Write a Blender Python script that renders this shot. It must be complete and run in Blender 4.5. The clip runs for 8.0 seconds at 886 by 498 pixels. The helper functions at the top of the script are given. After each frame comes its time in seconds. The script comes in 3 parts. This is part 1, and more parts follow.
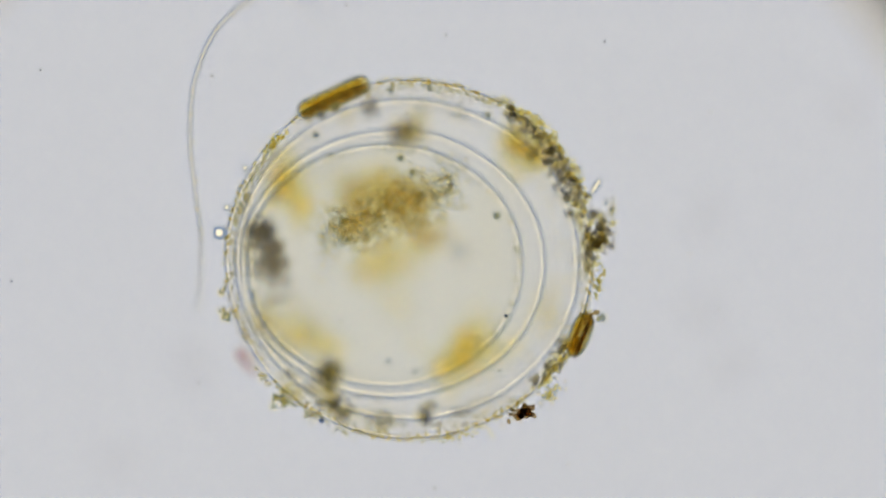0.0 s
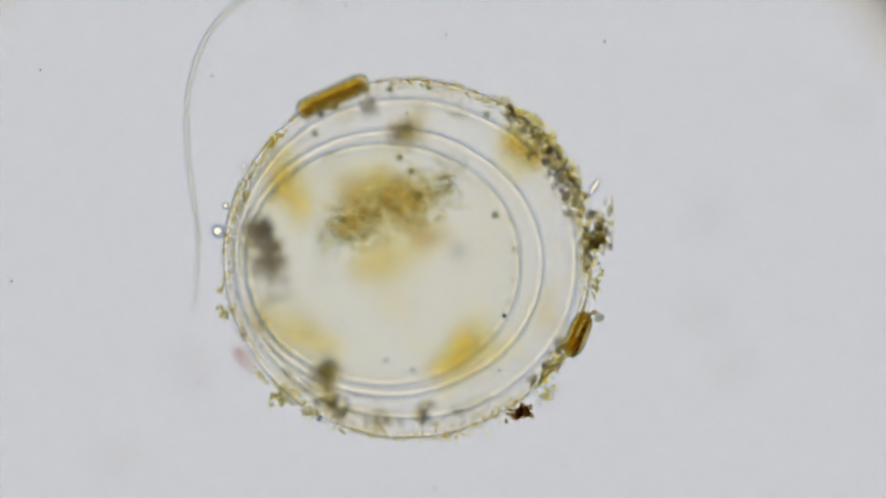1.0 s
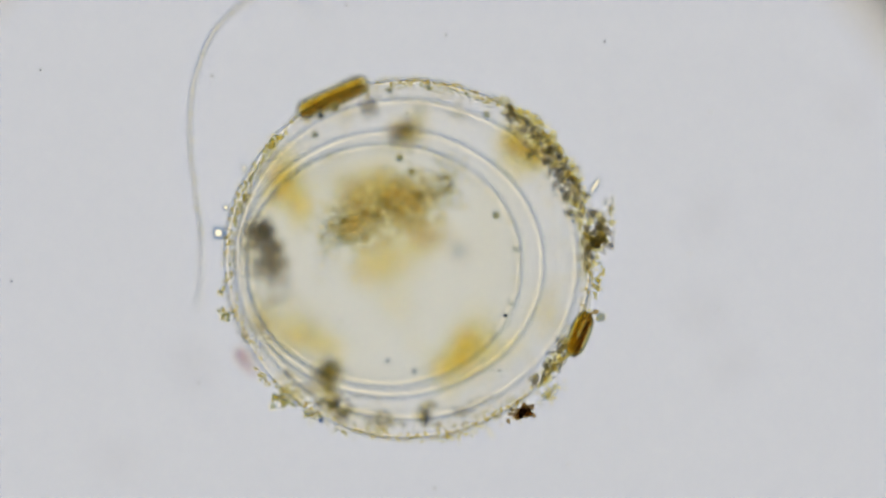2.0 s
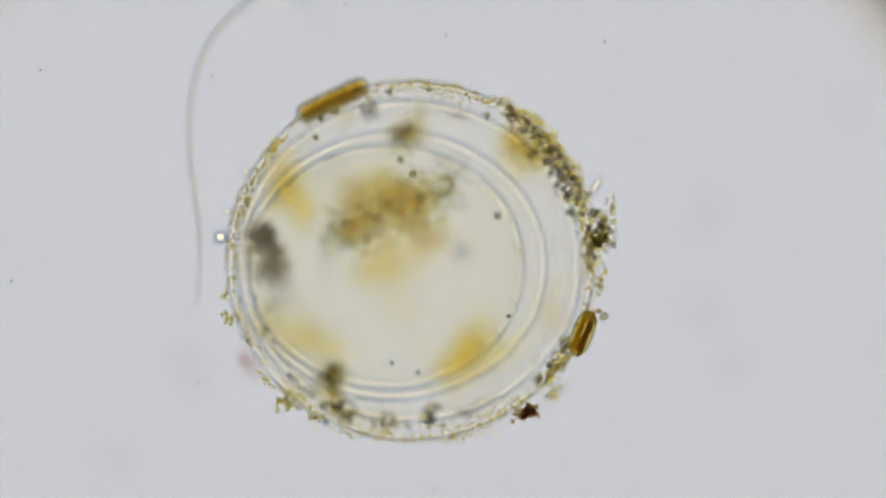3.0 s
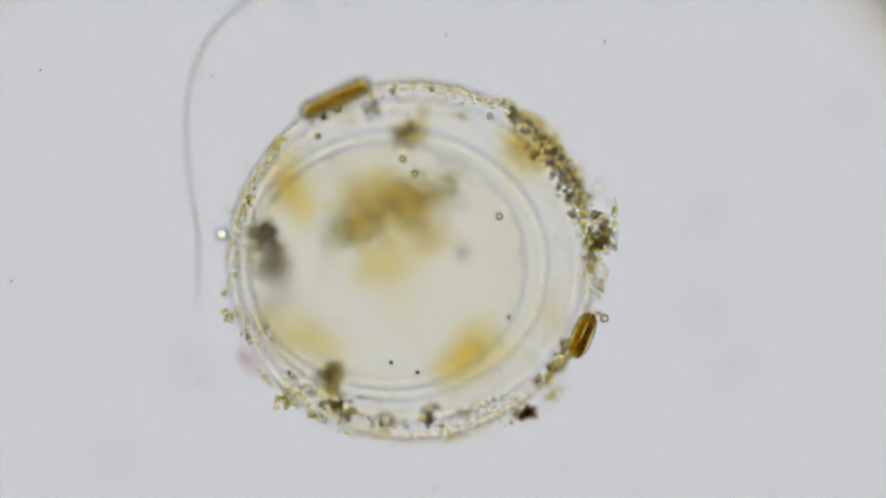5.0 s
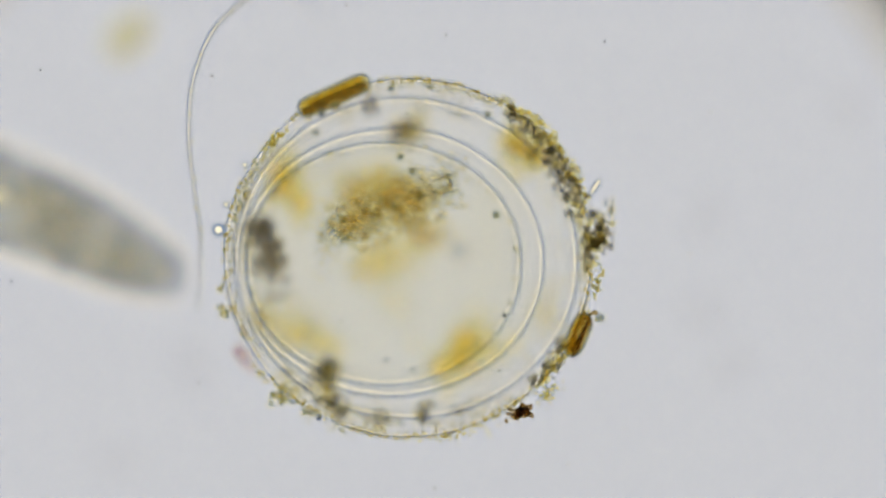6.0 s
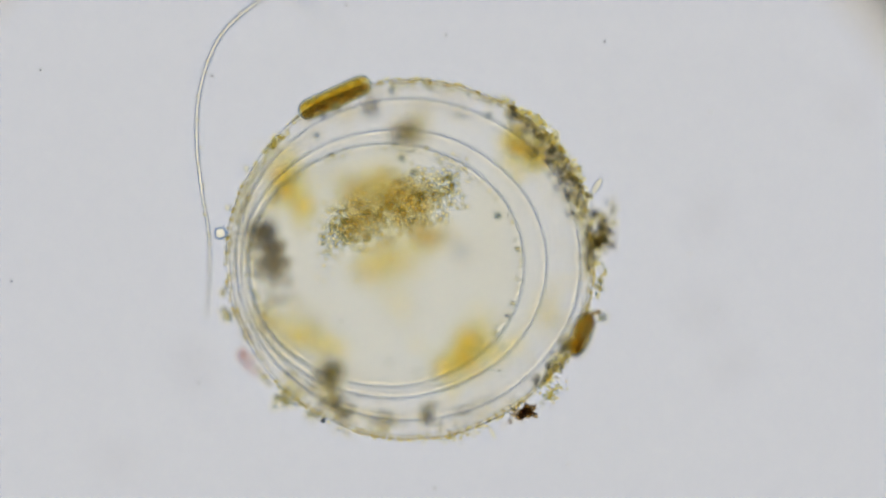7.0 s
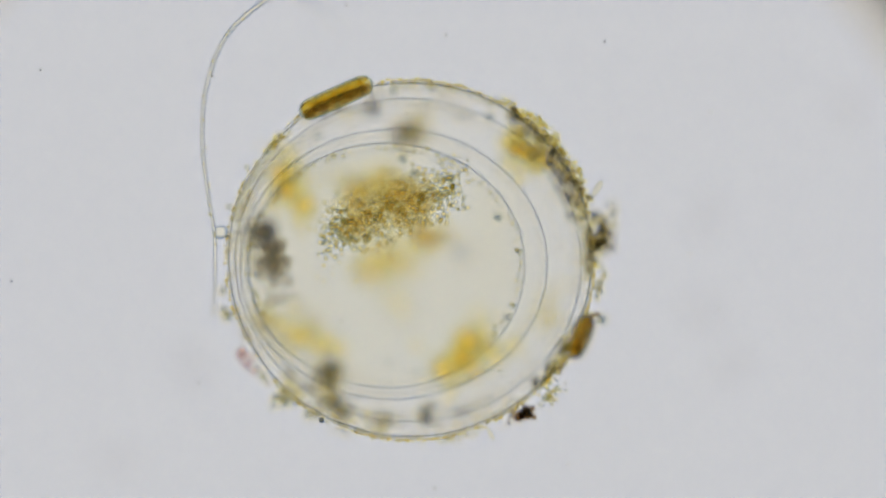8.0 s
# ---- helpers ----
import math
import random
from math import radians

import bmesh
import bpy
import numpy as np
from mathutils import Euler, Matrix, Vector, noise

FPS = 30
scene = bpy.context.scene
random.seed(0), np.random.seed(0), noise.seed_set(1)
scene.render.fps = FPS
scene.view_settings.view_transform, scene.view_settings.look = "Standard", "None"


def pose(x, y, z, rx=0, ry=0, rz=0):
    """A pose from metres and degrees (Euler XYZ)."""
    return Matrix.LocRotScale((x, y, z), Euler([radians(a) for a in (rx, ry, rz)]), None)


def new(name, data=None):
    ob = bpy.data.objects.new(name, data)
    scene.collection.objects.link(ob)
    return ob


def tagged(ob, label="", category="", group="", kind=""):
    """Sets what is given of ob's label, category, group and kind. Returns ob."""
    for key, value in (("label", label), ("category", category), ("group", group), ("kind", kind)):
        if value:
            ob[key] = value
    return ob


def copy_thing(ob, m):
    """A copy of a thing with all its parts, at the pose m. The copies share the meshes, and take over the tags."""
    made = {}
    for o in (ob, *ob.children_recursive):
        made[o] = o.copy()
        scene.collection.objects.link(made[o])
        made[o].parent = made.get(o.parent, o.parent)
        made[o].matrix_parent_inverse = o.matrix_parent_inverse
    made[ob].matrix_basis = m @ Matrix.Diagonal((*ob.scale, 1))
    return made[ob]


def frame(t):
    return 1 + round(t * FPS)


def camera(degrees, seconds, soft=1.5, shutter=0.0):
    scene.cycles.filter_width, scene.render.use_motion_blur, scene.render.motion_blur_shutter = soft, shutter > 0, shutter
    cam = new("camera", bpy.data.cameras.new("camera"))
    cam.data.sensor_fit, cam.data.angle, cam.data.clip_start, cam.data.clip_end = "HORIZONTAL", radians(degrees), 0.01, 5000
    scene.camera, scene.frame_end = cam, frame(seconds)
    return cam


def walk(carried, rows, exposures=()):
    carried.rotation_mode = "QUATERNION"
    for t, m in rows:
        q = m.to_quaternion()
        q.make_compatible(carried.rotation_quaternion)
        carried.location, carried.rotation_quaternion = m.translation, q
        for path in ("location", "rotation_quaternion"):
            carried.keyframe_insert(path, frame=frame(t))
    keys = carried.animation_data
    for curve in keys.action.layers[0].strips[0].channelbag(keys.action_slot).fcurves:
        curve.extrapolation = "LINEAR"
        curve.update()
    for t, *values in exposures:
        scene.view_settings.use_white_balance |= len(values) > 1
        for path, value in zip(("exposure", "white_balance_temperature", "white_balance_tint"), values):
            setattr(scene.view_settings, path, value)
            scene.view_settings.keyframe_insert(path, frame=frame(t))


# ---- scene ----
# A bright-field microscope view, built 10,000 times life size: 1 m here is 0.1 mm under the lens.
# The table of the microscope (slide, cyst, thread) is raised and lowered to focus; the lens stands still.

# ---- camera ----
PX = 330.0          # small units (0.3 micrometres of life each) to the metre
FAR = 150.0         # from the lens to the plane of focus
cam = camera(2 * math.degrees(math.atan(784 / PX / FAR)), 8.0, soft=1.9, shutter=0.4)
cam.data.dof.use_dof = True
cam.data.dof.focus_distance = FAR
CONE = 0.115        # slope of the cone of light that the lens takes in
cam.data.dof.aperture_fstop = cam.data.lens / 1000 / (2 * CONE * FAR)
walk(cam, [(0.0, pose(0, 0, FAR)), (8.0, pose(0, 0, FAR))])

scene.cycles.max_bounces = 72
scene.cycles.transmission_bounces = 72
scene.cycles.transparent_max_bounces = 64


def at(x, y, z=0.0):
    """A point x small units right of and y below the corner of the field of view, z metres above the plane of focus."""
    k = (FAR - z) / FAR / PX
    return Vector(((x - 784) * k, (441 - y) * k, z))


# ---- light ----
world = bpy.data.worlds.new("cool_fill")
scene.world = world
world.use_nodes = True
world.node_tree.nodes["Background"].inputs["Color"].default_value = (0.40, 0.578, 1.0, 1)   # added cool fill; gives bent light its bluish dark edges
world.node_tree.nodes["Background"].inputs["Strength"].default_value = 0.431
BEAM = 0.068        # slope of the lamp's own, narrower cone
LAMP = (0.470, 0.429, 0.345)     # condenser light, warmed so that the lines it brightens turn yellow


# ---- materials ----
def blank(name):
    m = bpy.data.materials.new(name)
    m.use_nodes = True
    m.node_tree.nodes.clear()
    return m, m.node_tree.nodes, m.node_tree.links


def grain_colour(nodes, links, a, b, scale, detail=4.0):
    """A colour that wanders between a and b: coarse stains and fine grain."""
    co = nodes.new("ShaderNodeTexCoord")
    n1, n2 = nodes.new("ShaderNodeTexNoise"), nodes.new("ShaderNodeTexNoise")
    n1.inputs["Scale"].default_value, n1.inputs["Detail"].default_value = scale, detail
    n2.inputs["Scale"].default_value, n2.inputs["Detail"].default_value = scale * 5.3, 2.0
    add = nodes.new("ShaderNodeMath")
    add.operation = "MULTIPLY_ADD"
    add.inputs[1].default_value = 0.45
    sub = nodes.new("ShaderNodeMath")
    sub.operation = "MULTIPLY_ADD"
    sub.inputs[1].default_value, sub.inputs[2].default_value = 0.75, -0.1
    ramp = nodes.new("ShaderNodeValToRGB")
    ramp.color_ramp.elements[0].position, ramp.color_ramp.elements[0].color = 0.32, (*a, 1)
    ramp.color_ramp.elements[1].position, ramp.color_ramp.elements[1].color = 0.68, (*b, 1)
    for n in (n1, n2):
        links.new(co.outputs["Object"], n.inputs["Vector"])
    links.new(n1.outputs["Fac"], sub.inputs[0])
    links.new(n2.outputs["Fac"], add.inputs[0])
    links.new(sub.outputs[0], add.inputs[2])
    links.new(add.outputs[0], ramp.inputs["Fac"])
    return ramp.outputs["Color"]


def clear(name, a, b, ior, scale=3.0, rough=0.0, straight=0.0):
    """Clear jelly, glass or fluid: light goes through it, bent by ior against water. straight: the share not bent."""
    m, nodes, links = blank(name)
    out = nodes.new("ShaderNodeOutputMaterial")
    colour = grain_colour(nodes, links, a, b, scale)
    refr = nodes.new("ShaderNodeBsdfRefraction")
    refr.inputs["IOR"].default_value, refr.inputs["Roughness"].default_value = ior, rough
    links.new(colour, refr.inputs["Color"])
    last = refr.outputs[0]
    if straight:
        tr, mix = nodes.new("ShaderNodeBsdfTransparent"), nodes.new("ShaderNodeMixShader")
        links.new(colour, tr.inputs["Color"])
        mix.inputs["Fac"].default_value = straight
        links.new(last, mix.inputs[1])
        links.new(tr.outputs[0], mix.inputs[2])
        last = mix.outputs[0]
    links.new(last, out.inputs["Surface"])
    return m


def stained(name, a, b, body=0.12, ior=1.05, scale=9.0, straight=0.6):
    """Coloured, partly clear matter: light is filtered through it, and a little is scattered back."""
    m, nodes, links = blank(name)
    out = nodes.new("ShaderNodeOutputMaterial")
    colour = grain_colour(nodes, links, a, b, scale)
    tr, refr, dif = nodes.new("ShaderNodeBsdfTransparent"), nodes.new("ShaderNodeBsdfRefraction"), nodes.new("ShaderNodeBsdfDiffuse")
    refr.inputs["IOR"].default_value, refr.inputs["Roughness"].default_value = ior, 0.0
    m1, m2 = nodes.new("ShaderNodeMixShader"), nodes.new("ShaderNodeMixShader")
    m1.inputs["Fac"].default_value, m2.inputs["Fac"].default_value = straight, body
    for n in (tr, refr, dif):
        links.new(colour, n.inputs["Color"])
    links.new(refr.outputs[0], m1.inputs[1])
    links.new(tr.outputs[0], m1.inputs[2])
    links.new(m1.outputs[0], m2.inputs[1])
    links.new(dif.outputs[0], m2.inputs[2])
    links.new(m2.outputs[0], out.inputs["Surface"])
    return m


def solid(name, a, b, rough=0.6, scale=4.0):
    m, nodes, links = blank(name)
    out, bsdf = nodes.new("ShaderNodeOutputMaterial"), nodes.new("ShaderNodeBsdfPrincipled")
    links.new(grain_colour(nodes, links, a, b, scale), bsdf.inputs["Base Color"])
    bsdf.inputs["Roughness"].default_value = rough
    links.new(bsdf.outputs[0], out.inputs["Surface"])
    return m


def glowing(name, colour, strength):
    m, nodes, links = blank(name)
    out, em = nodes.new("ShaderNodeOutputMaterial"), nodes.new("ShaderNodeEmission")
    em.inputs["Color"].default_value, em.inputs["Strength"].default_value = (*colour, 1), strength
    links.new(em.outputs[0], out.inputs["Surface"])
    return m


LIGHT = glowing("condenser_light", LAMP, (CONE / BEAM) ** 2)
IRIS = solid("blackened_metal", (0.012, 0.012, 0.013), (0.03, 0.03, 0.032), 0.5, 2.0)
SLIDE = clear("slide_glass", (0.995, 0.995, 0.995), (1, 1, 1), 1.0001, 0.7)
WALL = clear("cyst_wall", (1, 0.997, 0.984), (1, 1, 0.996), 1.0045, 2.6)
INNER = clear("inner_wall", (1, 0.9985, 0.992), (1, 1, 0.9985), 1.0017, 2.4)
SKIN = clear("line_skin", (1, 0.9993, 0.994), (1, 1, 0.998), 1.0042, 2.4)
GRANULE = clear("granule", (0.97, 0.92, 0.75), (1, 0.98, 0.87), 1.034, 14.0, 0.0, 0.15)
CYTO = stained("cytoplasm", (0.984, 0.965, 0.90), (0.996, 0.99, 0.965), 0.002, 1.01, 7.0, 0.9)
PEARL = clear("shining_grain", (0.99, 0.95, 0.80), (1, 0.985, 0.92), 1.05, 14.0)
BEAD = clear("clear_bead", (0.965, 0.94, 0.84), (1, 0.995, 0.94), 1.036, 10.0)
DARK = stained("dark_detritus", (0.73, 0.71, 0.66), (0.915, 0.895, 0.85), 0.008, 1.02, 14.0, 0.88)
GREY = stained("grey_detritus", (0.83, 0.812, 0.775), (0.95, 0.94, 0.90), 0.006, 1.012, 10.0, 0.9)
OLIVE = stained("olive_detritus", (0.90, 0.85, 0.58), (0.985, 0.962, 0.80), 0.006, 1.03, 14.0, 0.8)
GOLD = stained("golden_alga", (0.992, 0.942, 0.66), (1, 0.982, 0.87), 0.004, 1.02, 7.0, 0.85)
BROWN = stained("brown_chloroplast", (0.88, 0.775, 0.38), (0.97, 0.905, 0.58), 0.01, 1.04, 16.0, 0.75)
FRUSTULE = clear("frustule_glass", (0.955, 0.915, 0.68), (0.985, 0.96, 0.82), 1.05, 18.0, 0.0, 0.2)
UMBER = stained("dark_brown_matter", (0.66, 0.56, 0.36), (0.86, 0.76, 0.52), 0.01, 1.03, 16.0, 0.8)
SOOT = stained("blackish_matter", (0.58, 0.50, 0.37), (0.82, 0.73, 0.56), 0.01, 1.03, 16.0, 0.85)
CRUST = clear("yellow_crust", (0.93, 0.86, 0.56), (0.99, 0.965, 0.84), 1.02, 20.0, 0.0, 0.5)
ROSE = stained("rose_detritus", (0.935, 0.83, 0.78), (0.985, 0.955, 0.935), 0.008, 1.03, 12.0, 0.8)
THREAD = clear("clear_thread", (0.96, 0.945, 0.88), (0.992, 0.988, 0.955), 1.045, 9.0)
PELLICLE = clear("pellicle", (0.968, 0.958, 0.92), (0.985, 0.978, 0.95), 1.018, 4.0)
VESICLE = stained("vesicle", (0.93, 0.918, 0.87), (0.978, 0.97, 0.945), 0.002, 1.012, 9.0, 0.88)
FODDER = stained("food_vacuole", (0.915, 0.90, 0.85), (0.96, 0.95, 0.91), 0.002, 1.012, 9.0, 0.8)
STORE = clear("pale_store", (0.985, 0.965, 0.88), (1, 0.992, 0.95), 0.986, 9.0)
VACUOLE = clear("vacuole_fluid", (1, 0.99, 0.93), (1, 1, 0.97), 0.985, 3.0)
CILIA = clear("cilia", (0.975, 0.975, 0.965), (0.995, 0.995, 0.99), 1.03, 5.0, 0.0, 0.7)
AMBER = clear("amber_grain", (0.975, 0.91, 0.55), (1, 0.975, 0.76), 1.042, 20.0)
HONEY = clear("honey_grain", (0.93, 0.86, 0.56), (0.995, 0.96, 0.80), 1.10, 20.0)
DUST = clear("dust", (0.46, 0.45, 0.43), (0.76, 0.75, 0.72), 1.22, 30.0)
SMUDGE = stained("slide_dirt", (0.984, 0.982, 0.98), (0.996, 0.995, 0.994), 0.001, 1.005, 3.0, 0.98)


# ---- building ----
def part(name, bm, material, parent=None, label="", kind=""):
    me = bpy.data.meshes.new(name)
    bm.to_mesh(me)
    bm.free()
    me.materials.append(material)
    for p in me.polygons:
        p.use_smooth = True
    ob = new(name, me)
    ob.parent = parent
    return tagged(ob, label, kind=kind)


_ico = {}


def ico(n):
    """Corners and faces of a ball of radius 1."""
    if n not in _ico:
        b = bmesh.new()
        bmesh.ops.create_icosphere(b, subdivisions=n, radius=1.0)
        _ico[n] = ([v.co.copy() for v in b.verts], [[v.index for v in f.verts] for f in b.faces])
        b.free()
    return _ico[n]


class Heap:
    """Many small closed bodies gathered into one mesh."""

    def __init__(self):
        self.v, self.f = [], []

    def add(self, verts, faces):
        k = len(self.v)
        self.v += [tuple(p) for p in verts]
        self.f += [[k + i for i in f] for f in faces]

    def lump(self, c, r, rough=0.0, stretch=(1, 1, 1), n=2, turn=None, rng=random):
        vs, fs = ico(n)
        off = Vector((rng.uniform(-50, 50), rng.uniform(-50, 50), rng.uniform(-50, 50)))
        m = turn or Euler((rng.uniform(0, 6), rng.uniform(0, 6), rng.uniform(0, 6))).to_matrix()
        out = []
        for p in vs:
            k = r * (1 + (rough * noise.noise(p * 1.7 + off) if rough else 0))
            out.append(Vector(c) + m @ Vector((p.x * stretch[0] * k, p.y * stretch[1] * k, p.z * stretch[2] * k)))
        self.add(out, fs)

    def rod(self, a, b, r0, r1, sides=6):
        a, b = Vector(a), Vector(b)
        q = (b - a).to_track_quat("Z", "Y").to_matrix()
        vs = []
        for p, r in ((a, r0), (b, r1)):
            for i in range(sides):
                t = 2 * math.pi * i / sides
                vs.append(p + q @ Vector((r * math.cos(t), r * math.sin(t), 0)))
        fs = [[i, (i + 1) % sides, sides + (i + 1) % sides, sides + i] for i in range(sides)]
        fs += [list(range(sides))[::-1], [sides + i for i in range(sides)]]
        self.add(vs, fs)

    def bm(self):
        me = bpy.data.meshes.new("heap")
        me.from_pydata(self.v, [], self.f)
        b = bmesh.new()
        b.from_mesh(me)
        bpy.data.meshes.remove(me)
        return b


def shell(rx, ry, rz, thick, wave, n, seed, skins=((0.0, False), (0.33, False), (0.67, True), (1.0, True))):
    """A closed, slightly wavy wall round a hollow; its density rises by its outer skins and falls by its inner ones."""
    vs, fs = ico(n)
    off = Vector((seed * 7.3, seed * 3.1, seed))
    b = bmesh.new()
    for depth, inner in skins:
        made = []
        for p in vs:
            k = 1 + wave * noise.noise(p * 1.6 + off) + 0.35 * wave * noise.noise(p * 6.0 + off)
            q = Vector((p.x * rx, p.y * ry, p.z * rz)) * k
            made.append(b.verts.new(q - q.normalized() * depth * thick))
        for f in fs:
            b.faces.new([made[i] for i in (f[::-1] if inner else f)])
    return b


def tube(points, radius, sides=8):
    """A closed round thread along points; radius(s) for s from 0 to 1."""
    b = bmesh.new()
    rings, n = [], len(points)
    for i, p in enumerate(points):
        d = (points[min(i + 1, n - 1)] - points[max(i - 1, 0)]).normalized()
        q = d.to_track_quat("Z", "Y").to_matrix()
        r = radius(i / (n - 1))
        rings.append([b.verts.new(p + q @ Vector((r * math.cos(2 * math.pi * k / sides), r * math.sin(2 * math.pi * k / sides), 0))) for k in range(sides)])
    for r0, r1 in zip(rings, rings[1:]):
        for k in range(sides):
            b.faces.new((r0[k], r0[(k + 1) % sides], r1[(k + 1) % sides], r1[k]))
    b.faces.new(rings[0][::-1])
    b.faces.new(rings[-1])
    return b


def smooth_path(keys, steps):
    """A smooth line through the keys (Catmull-Rom)."""
    out = []
    for i in range(len(keys) - 1):
        p0, p1, p2, p3 = keys[max(i - 1, 0)], keys[i], keys[i + 1], keys[min(i + 2, len(keys) - 1)]
        for k in range(steps):
            t = k / steps
            out.append(0.5 * (2 * p1 + (p2 - p0) * t + (2 * p0 - 5 * p1 + 4 * p2 - p3) * t * t + (3 * p1 - p0 - 3 * p2 + p3) * t ** 3))
    return out + [keys[-1]]


# ---- lamp, iris and slide ----
def disc(r, z0, z1, n=96):
    h = Heap()
    vs = [(r * math.cos(2 * math.pi * i / n), r * math.sin(2 * math.pi * i / n), z) for z in (z1, z0) for i in range(n)]
    h.add(vs, [list(range(n)), [n + i for i in range(n)][::-1]] + [[i, n + i, n + (i + 1) % n, (i + 1) % n] for i in range(n)])
    return h.bm()


tagged(part("condenser_lamp", disc(150 * BEAM, -151.0, -150.0), LIGHT), "round bright condenser lens shining up through the slide", "lamp", kind="structure")


def iris_plate(cx, cy, r, outer, z0, z1, n=128):
    h = Heap()
    vs = []
    for z in (z1, z0):
        for k in (0, 1):
            for i in range(n):
                t = 2 * math.pi * i / n
                rr = outer if k else r * (1 + 0.004 * math.sin(5 * t) + 0.003 * math.sin(11 * t + 1))
                vs.append(((0 if k else cx) + rr * math.cos(t), (0 if k else cy) + rr * math.sin(t), z))
    ring = lambda a, i: a * n + i % n
    fs = []
    for i in range(n):
        fs.append([ring(0, i), ring(1, i), ring(1, i + 1), ring(0, i + 1)])
        fs.append([ring(2, i + 1), ring(3, i + 1), ring(3, i), ring(2, i)])
        fs.append([ring(0, i + 1), ring(2, i + 1), ring(2, i), ring(0, i)])
        fs.append([ring(1, i), ring(3, i), ring(3, i + 1), ring(1, i + 1)])
    h.add(vs, fs)
    return h.bm()


c = at(744, 640, -2.3)
tagged(part("field_iris", iris_plate(c.x, c.y, 1020 / PX * (FAR + 2.3) / FAR, 6.6, -2.34, -2.3), IRIS), "blackened metal field iris with a round opening under the slide", "iris", kind="structure")

CY = at(726, 460)           # the middle of the cyst
R = 0.972

slide = part("glass_slide", disc(4.6, -1.30, -R - 0.005, 64), SLIDE)
tagged(slide, "clear glass microscope slide carrying the wet specimen", "slide", kind="structure")


# ---- the cyst ----
cyst = new("cyst")
cyst.location = CY
tagged(cyst, "round translucent layered cyst with detritus and diatoms stuck on its wall", "cyst")


def on(x, y, z=None, lift=0.0):
    """A place in the cyst's own space; without z, on its surface below (lift < 0) or above the middle."""
    if z is None:
        p = at(x, y) - CY
        z = math.sqrt(max(R * R - p.x ** 2 - p.y ** 2, 0.0001))
    return at(x, y, z) - CY


part("outer_wall", shell(0.985, 0.962, 0.96, 0.017, 0.008, 5, 1, ((0.0, False), (1.0, True))), WALL, cyst, "clear yellowish outer wall")


def inner_wall(x, y, rx, ry, rz, seed):
    ob = part("inner_wall", shell(rx / PX, ry / PX, rz, 0.036, 0.010, 5, seed), INNER, cyst, "clear inner wall")
    ob.location = at(x, y) - CY + Vector((0, 0, -0.05))
    # added skin, bends light into the wall's thin dark line when in focus
    part("skin", shell(rx / PX, ry / PX, rz, 0.036, 0.010, 5, seed, ((0.02, False), (0.12, True))), SKIN, ob, "added thin dense skin, for the dark line of the wall")


inner_wall(723, 461, 307, 287, 0.87, 2)
inner_wall(697, 468, 272, 240, 0.77, 3)
inner_wall(684, 470, 246, 217, 0.66, 4)


# the grains' yellow also stands in for the lens's colour fringe
def crust():
    rng = random.Random(5)
    h = Heap()
    for i in range(4500):
        a, z = rng.uniform(0, 2 * math.pi), rng.uniform(-0.55, 0.62)
        d = noise.noise(Vector((3 * math.cos(a), 3 * math.sin(a), 2 * z)))
        if d < rng.uniform(-0.35, 0.35):
            continue
        r = math.sqrt(1 - z * z)
        p = Vector((0.985 * r * math.cos(a), 0.962 * r * math.sin(a), 0.96 * z))
        s = rng.choice((0.005, 0.007, 0.009, 0.012))
        h.lump(p * (1 + s * 0.6), s * rng.uniform(0.7, 1.3), 0.5, (1, rng.uniform(0.5, 1), 0.8), 1, rng=rng)
    part("crust", h.bm(), CRUST, cyst, "fine yellow grains dusting the wall", kind="stuff")


crust()


def granule_mass():
    """The shrunken grainy body inside the innermost wall."""
    rng = random.Random(11)
    h, g = Heap(), Heap()
    for i in range(30):
        t = rng.uniform(-1, 1)
        x, y = 690 + 92 * t + rng.gauss(0, 12), 366 - 34 * t + rng.gauss(0, 20)
        h.lump(on(x, y, rng.gauss(-0.02, 0.08)), rng.uniform(0.07, 0.15), 0.5, (1, 0.8, 0.5), 3, rng=rng)
    part("cytoplasm", h.bm(), CYTO, cyst, "shrunken brownish grainy cell body")
    for i in range(850):
        t = rng.uniform(-1.05, 1.05)
        x, y = 690 + 112 * t + rng.gauss(0, 12), 372 - 42 * t + rng.gauss(0, 27)
        g.lump(on(x, y, rng.uniform(-0.11, 0.03)), rng.choice((0.006, 0.008, 0.010, 0.013)), 0.12, n=2, rng=rng)
    part("granule_mass", g.bm(), GRANULE, cyst, "shining yellow-brown granules of the cell body", kind="stuff")
    g = Heap()
    for i in range(300):
        t = rng.uniform(-1.05, 1.15)
        x, y = 690 + 112 * t + rng.gauss(0, 12), 374 - 44 * t + rng.gauss(0, 26)
        g.lump(on(x, y, rng.uniform(-0.07, 0.06)), rng.choice((0.007, 0.009, 0.012)), 0.1, n=2, rng=rng)
    part("oil_grain_mass", g.bm(), PEARL, cyst, "bright oil grains among the granules", kind="stuff")
    k = Heap()
    for i in range(150):
        a = rng.uniform(-0.9, 1.9)
        if rng.random() < 0.6:
            a = rng.uniform(1.9, 3.6)
        q = rng.uniform(0.93, 0.985)
        x, y = 680 + 250 * q * math.cos(a), 468 - 213 * q * math.sin(a)
        k.lump(on(x, y, rng.uniform(-0.11, 0.01)), rng.choice((0.007, 0.009, 0.012)), 0.15, n=2, rng=rng)
    part("wall_granule_mass", k.bm(), PEARL, cyst, "tiny clear droplets along the inner wall", kind="stuff")


granule_mass()


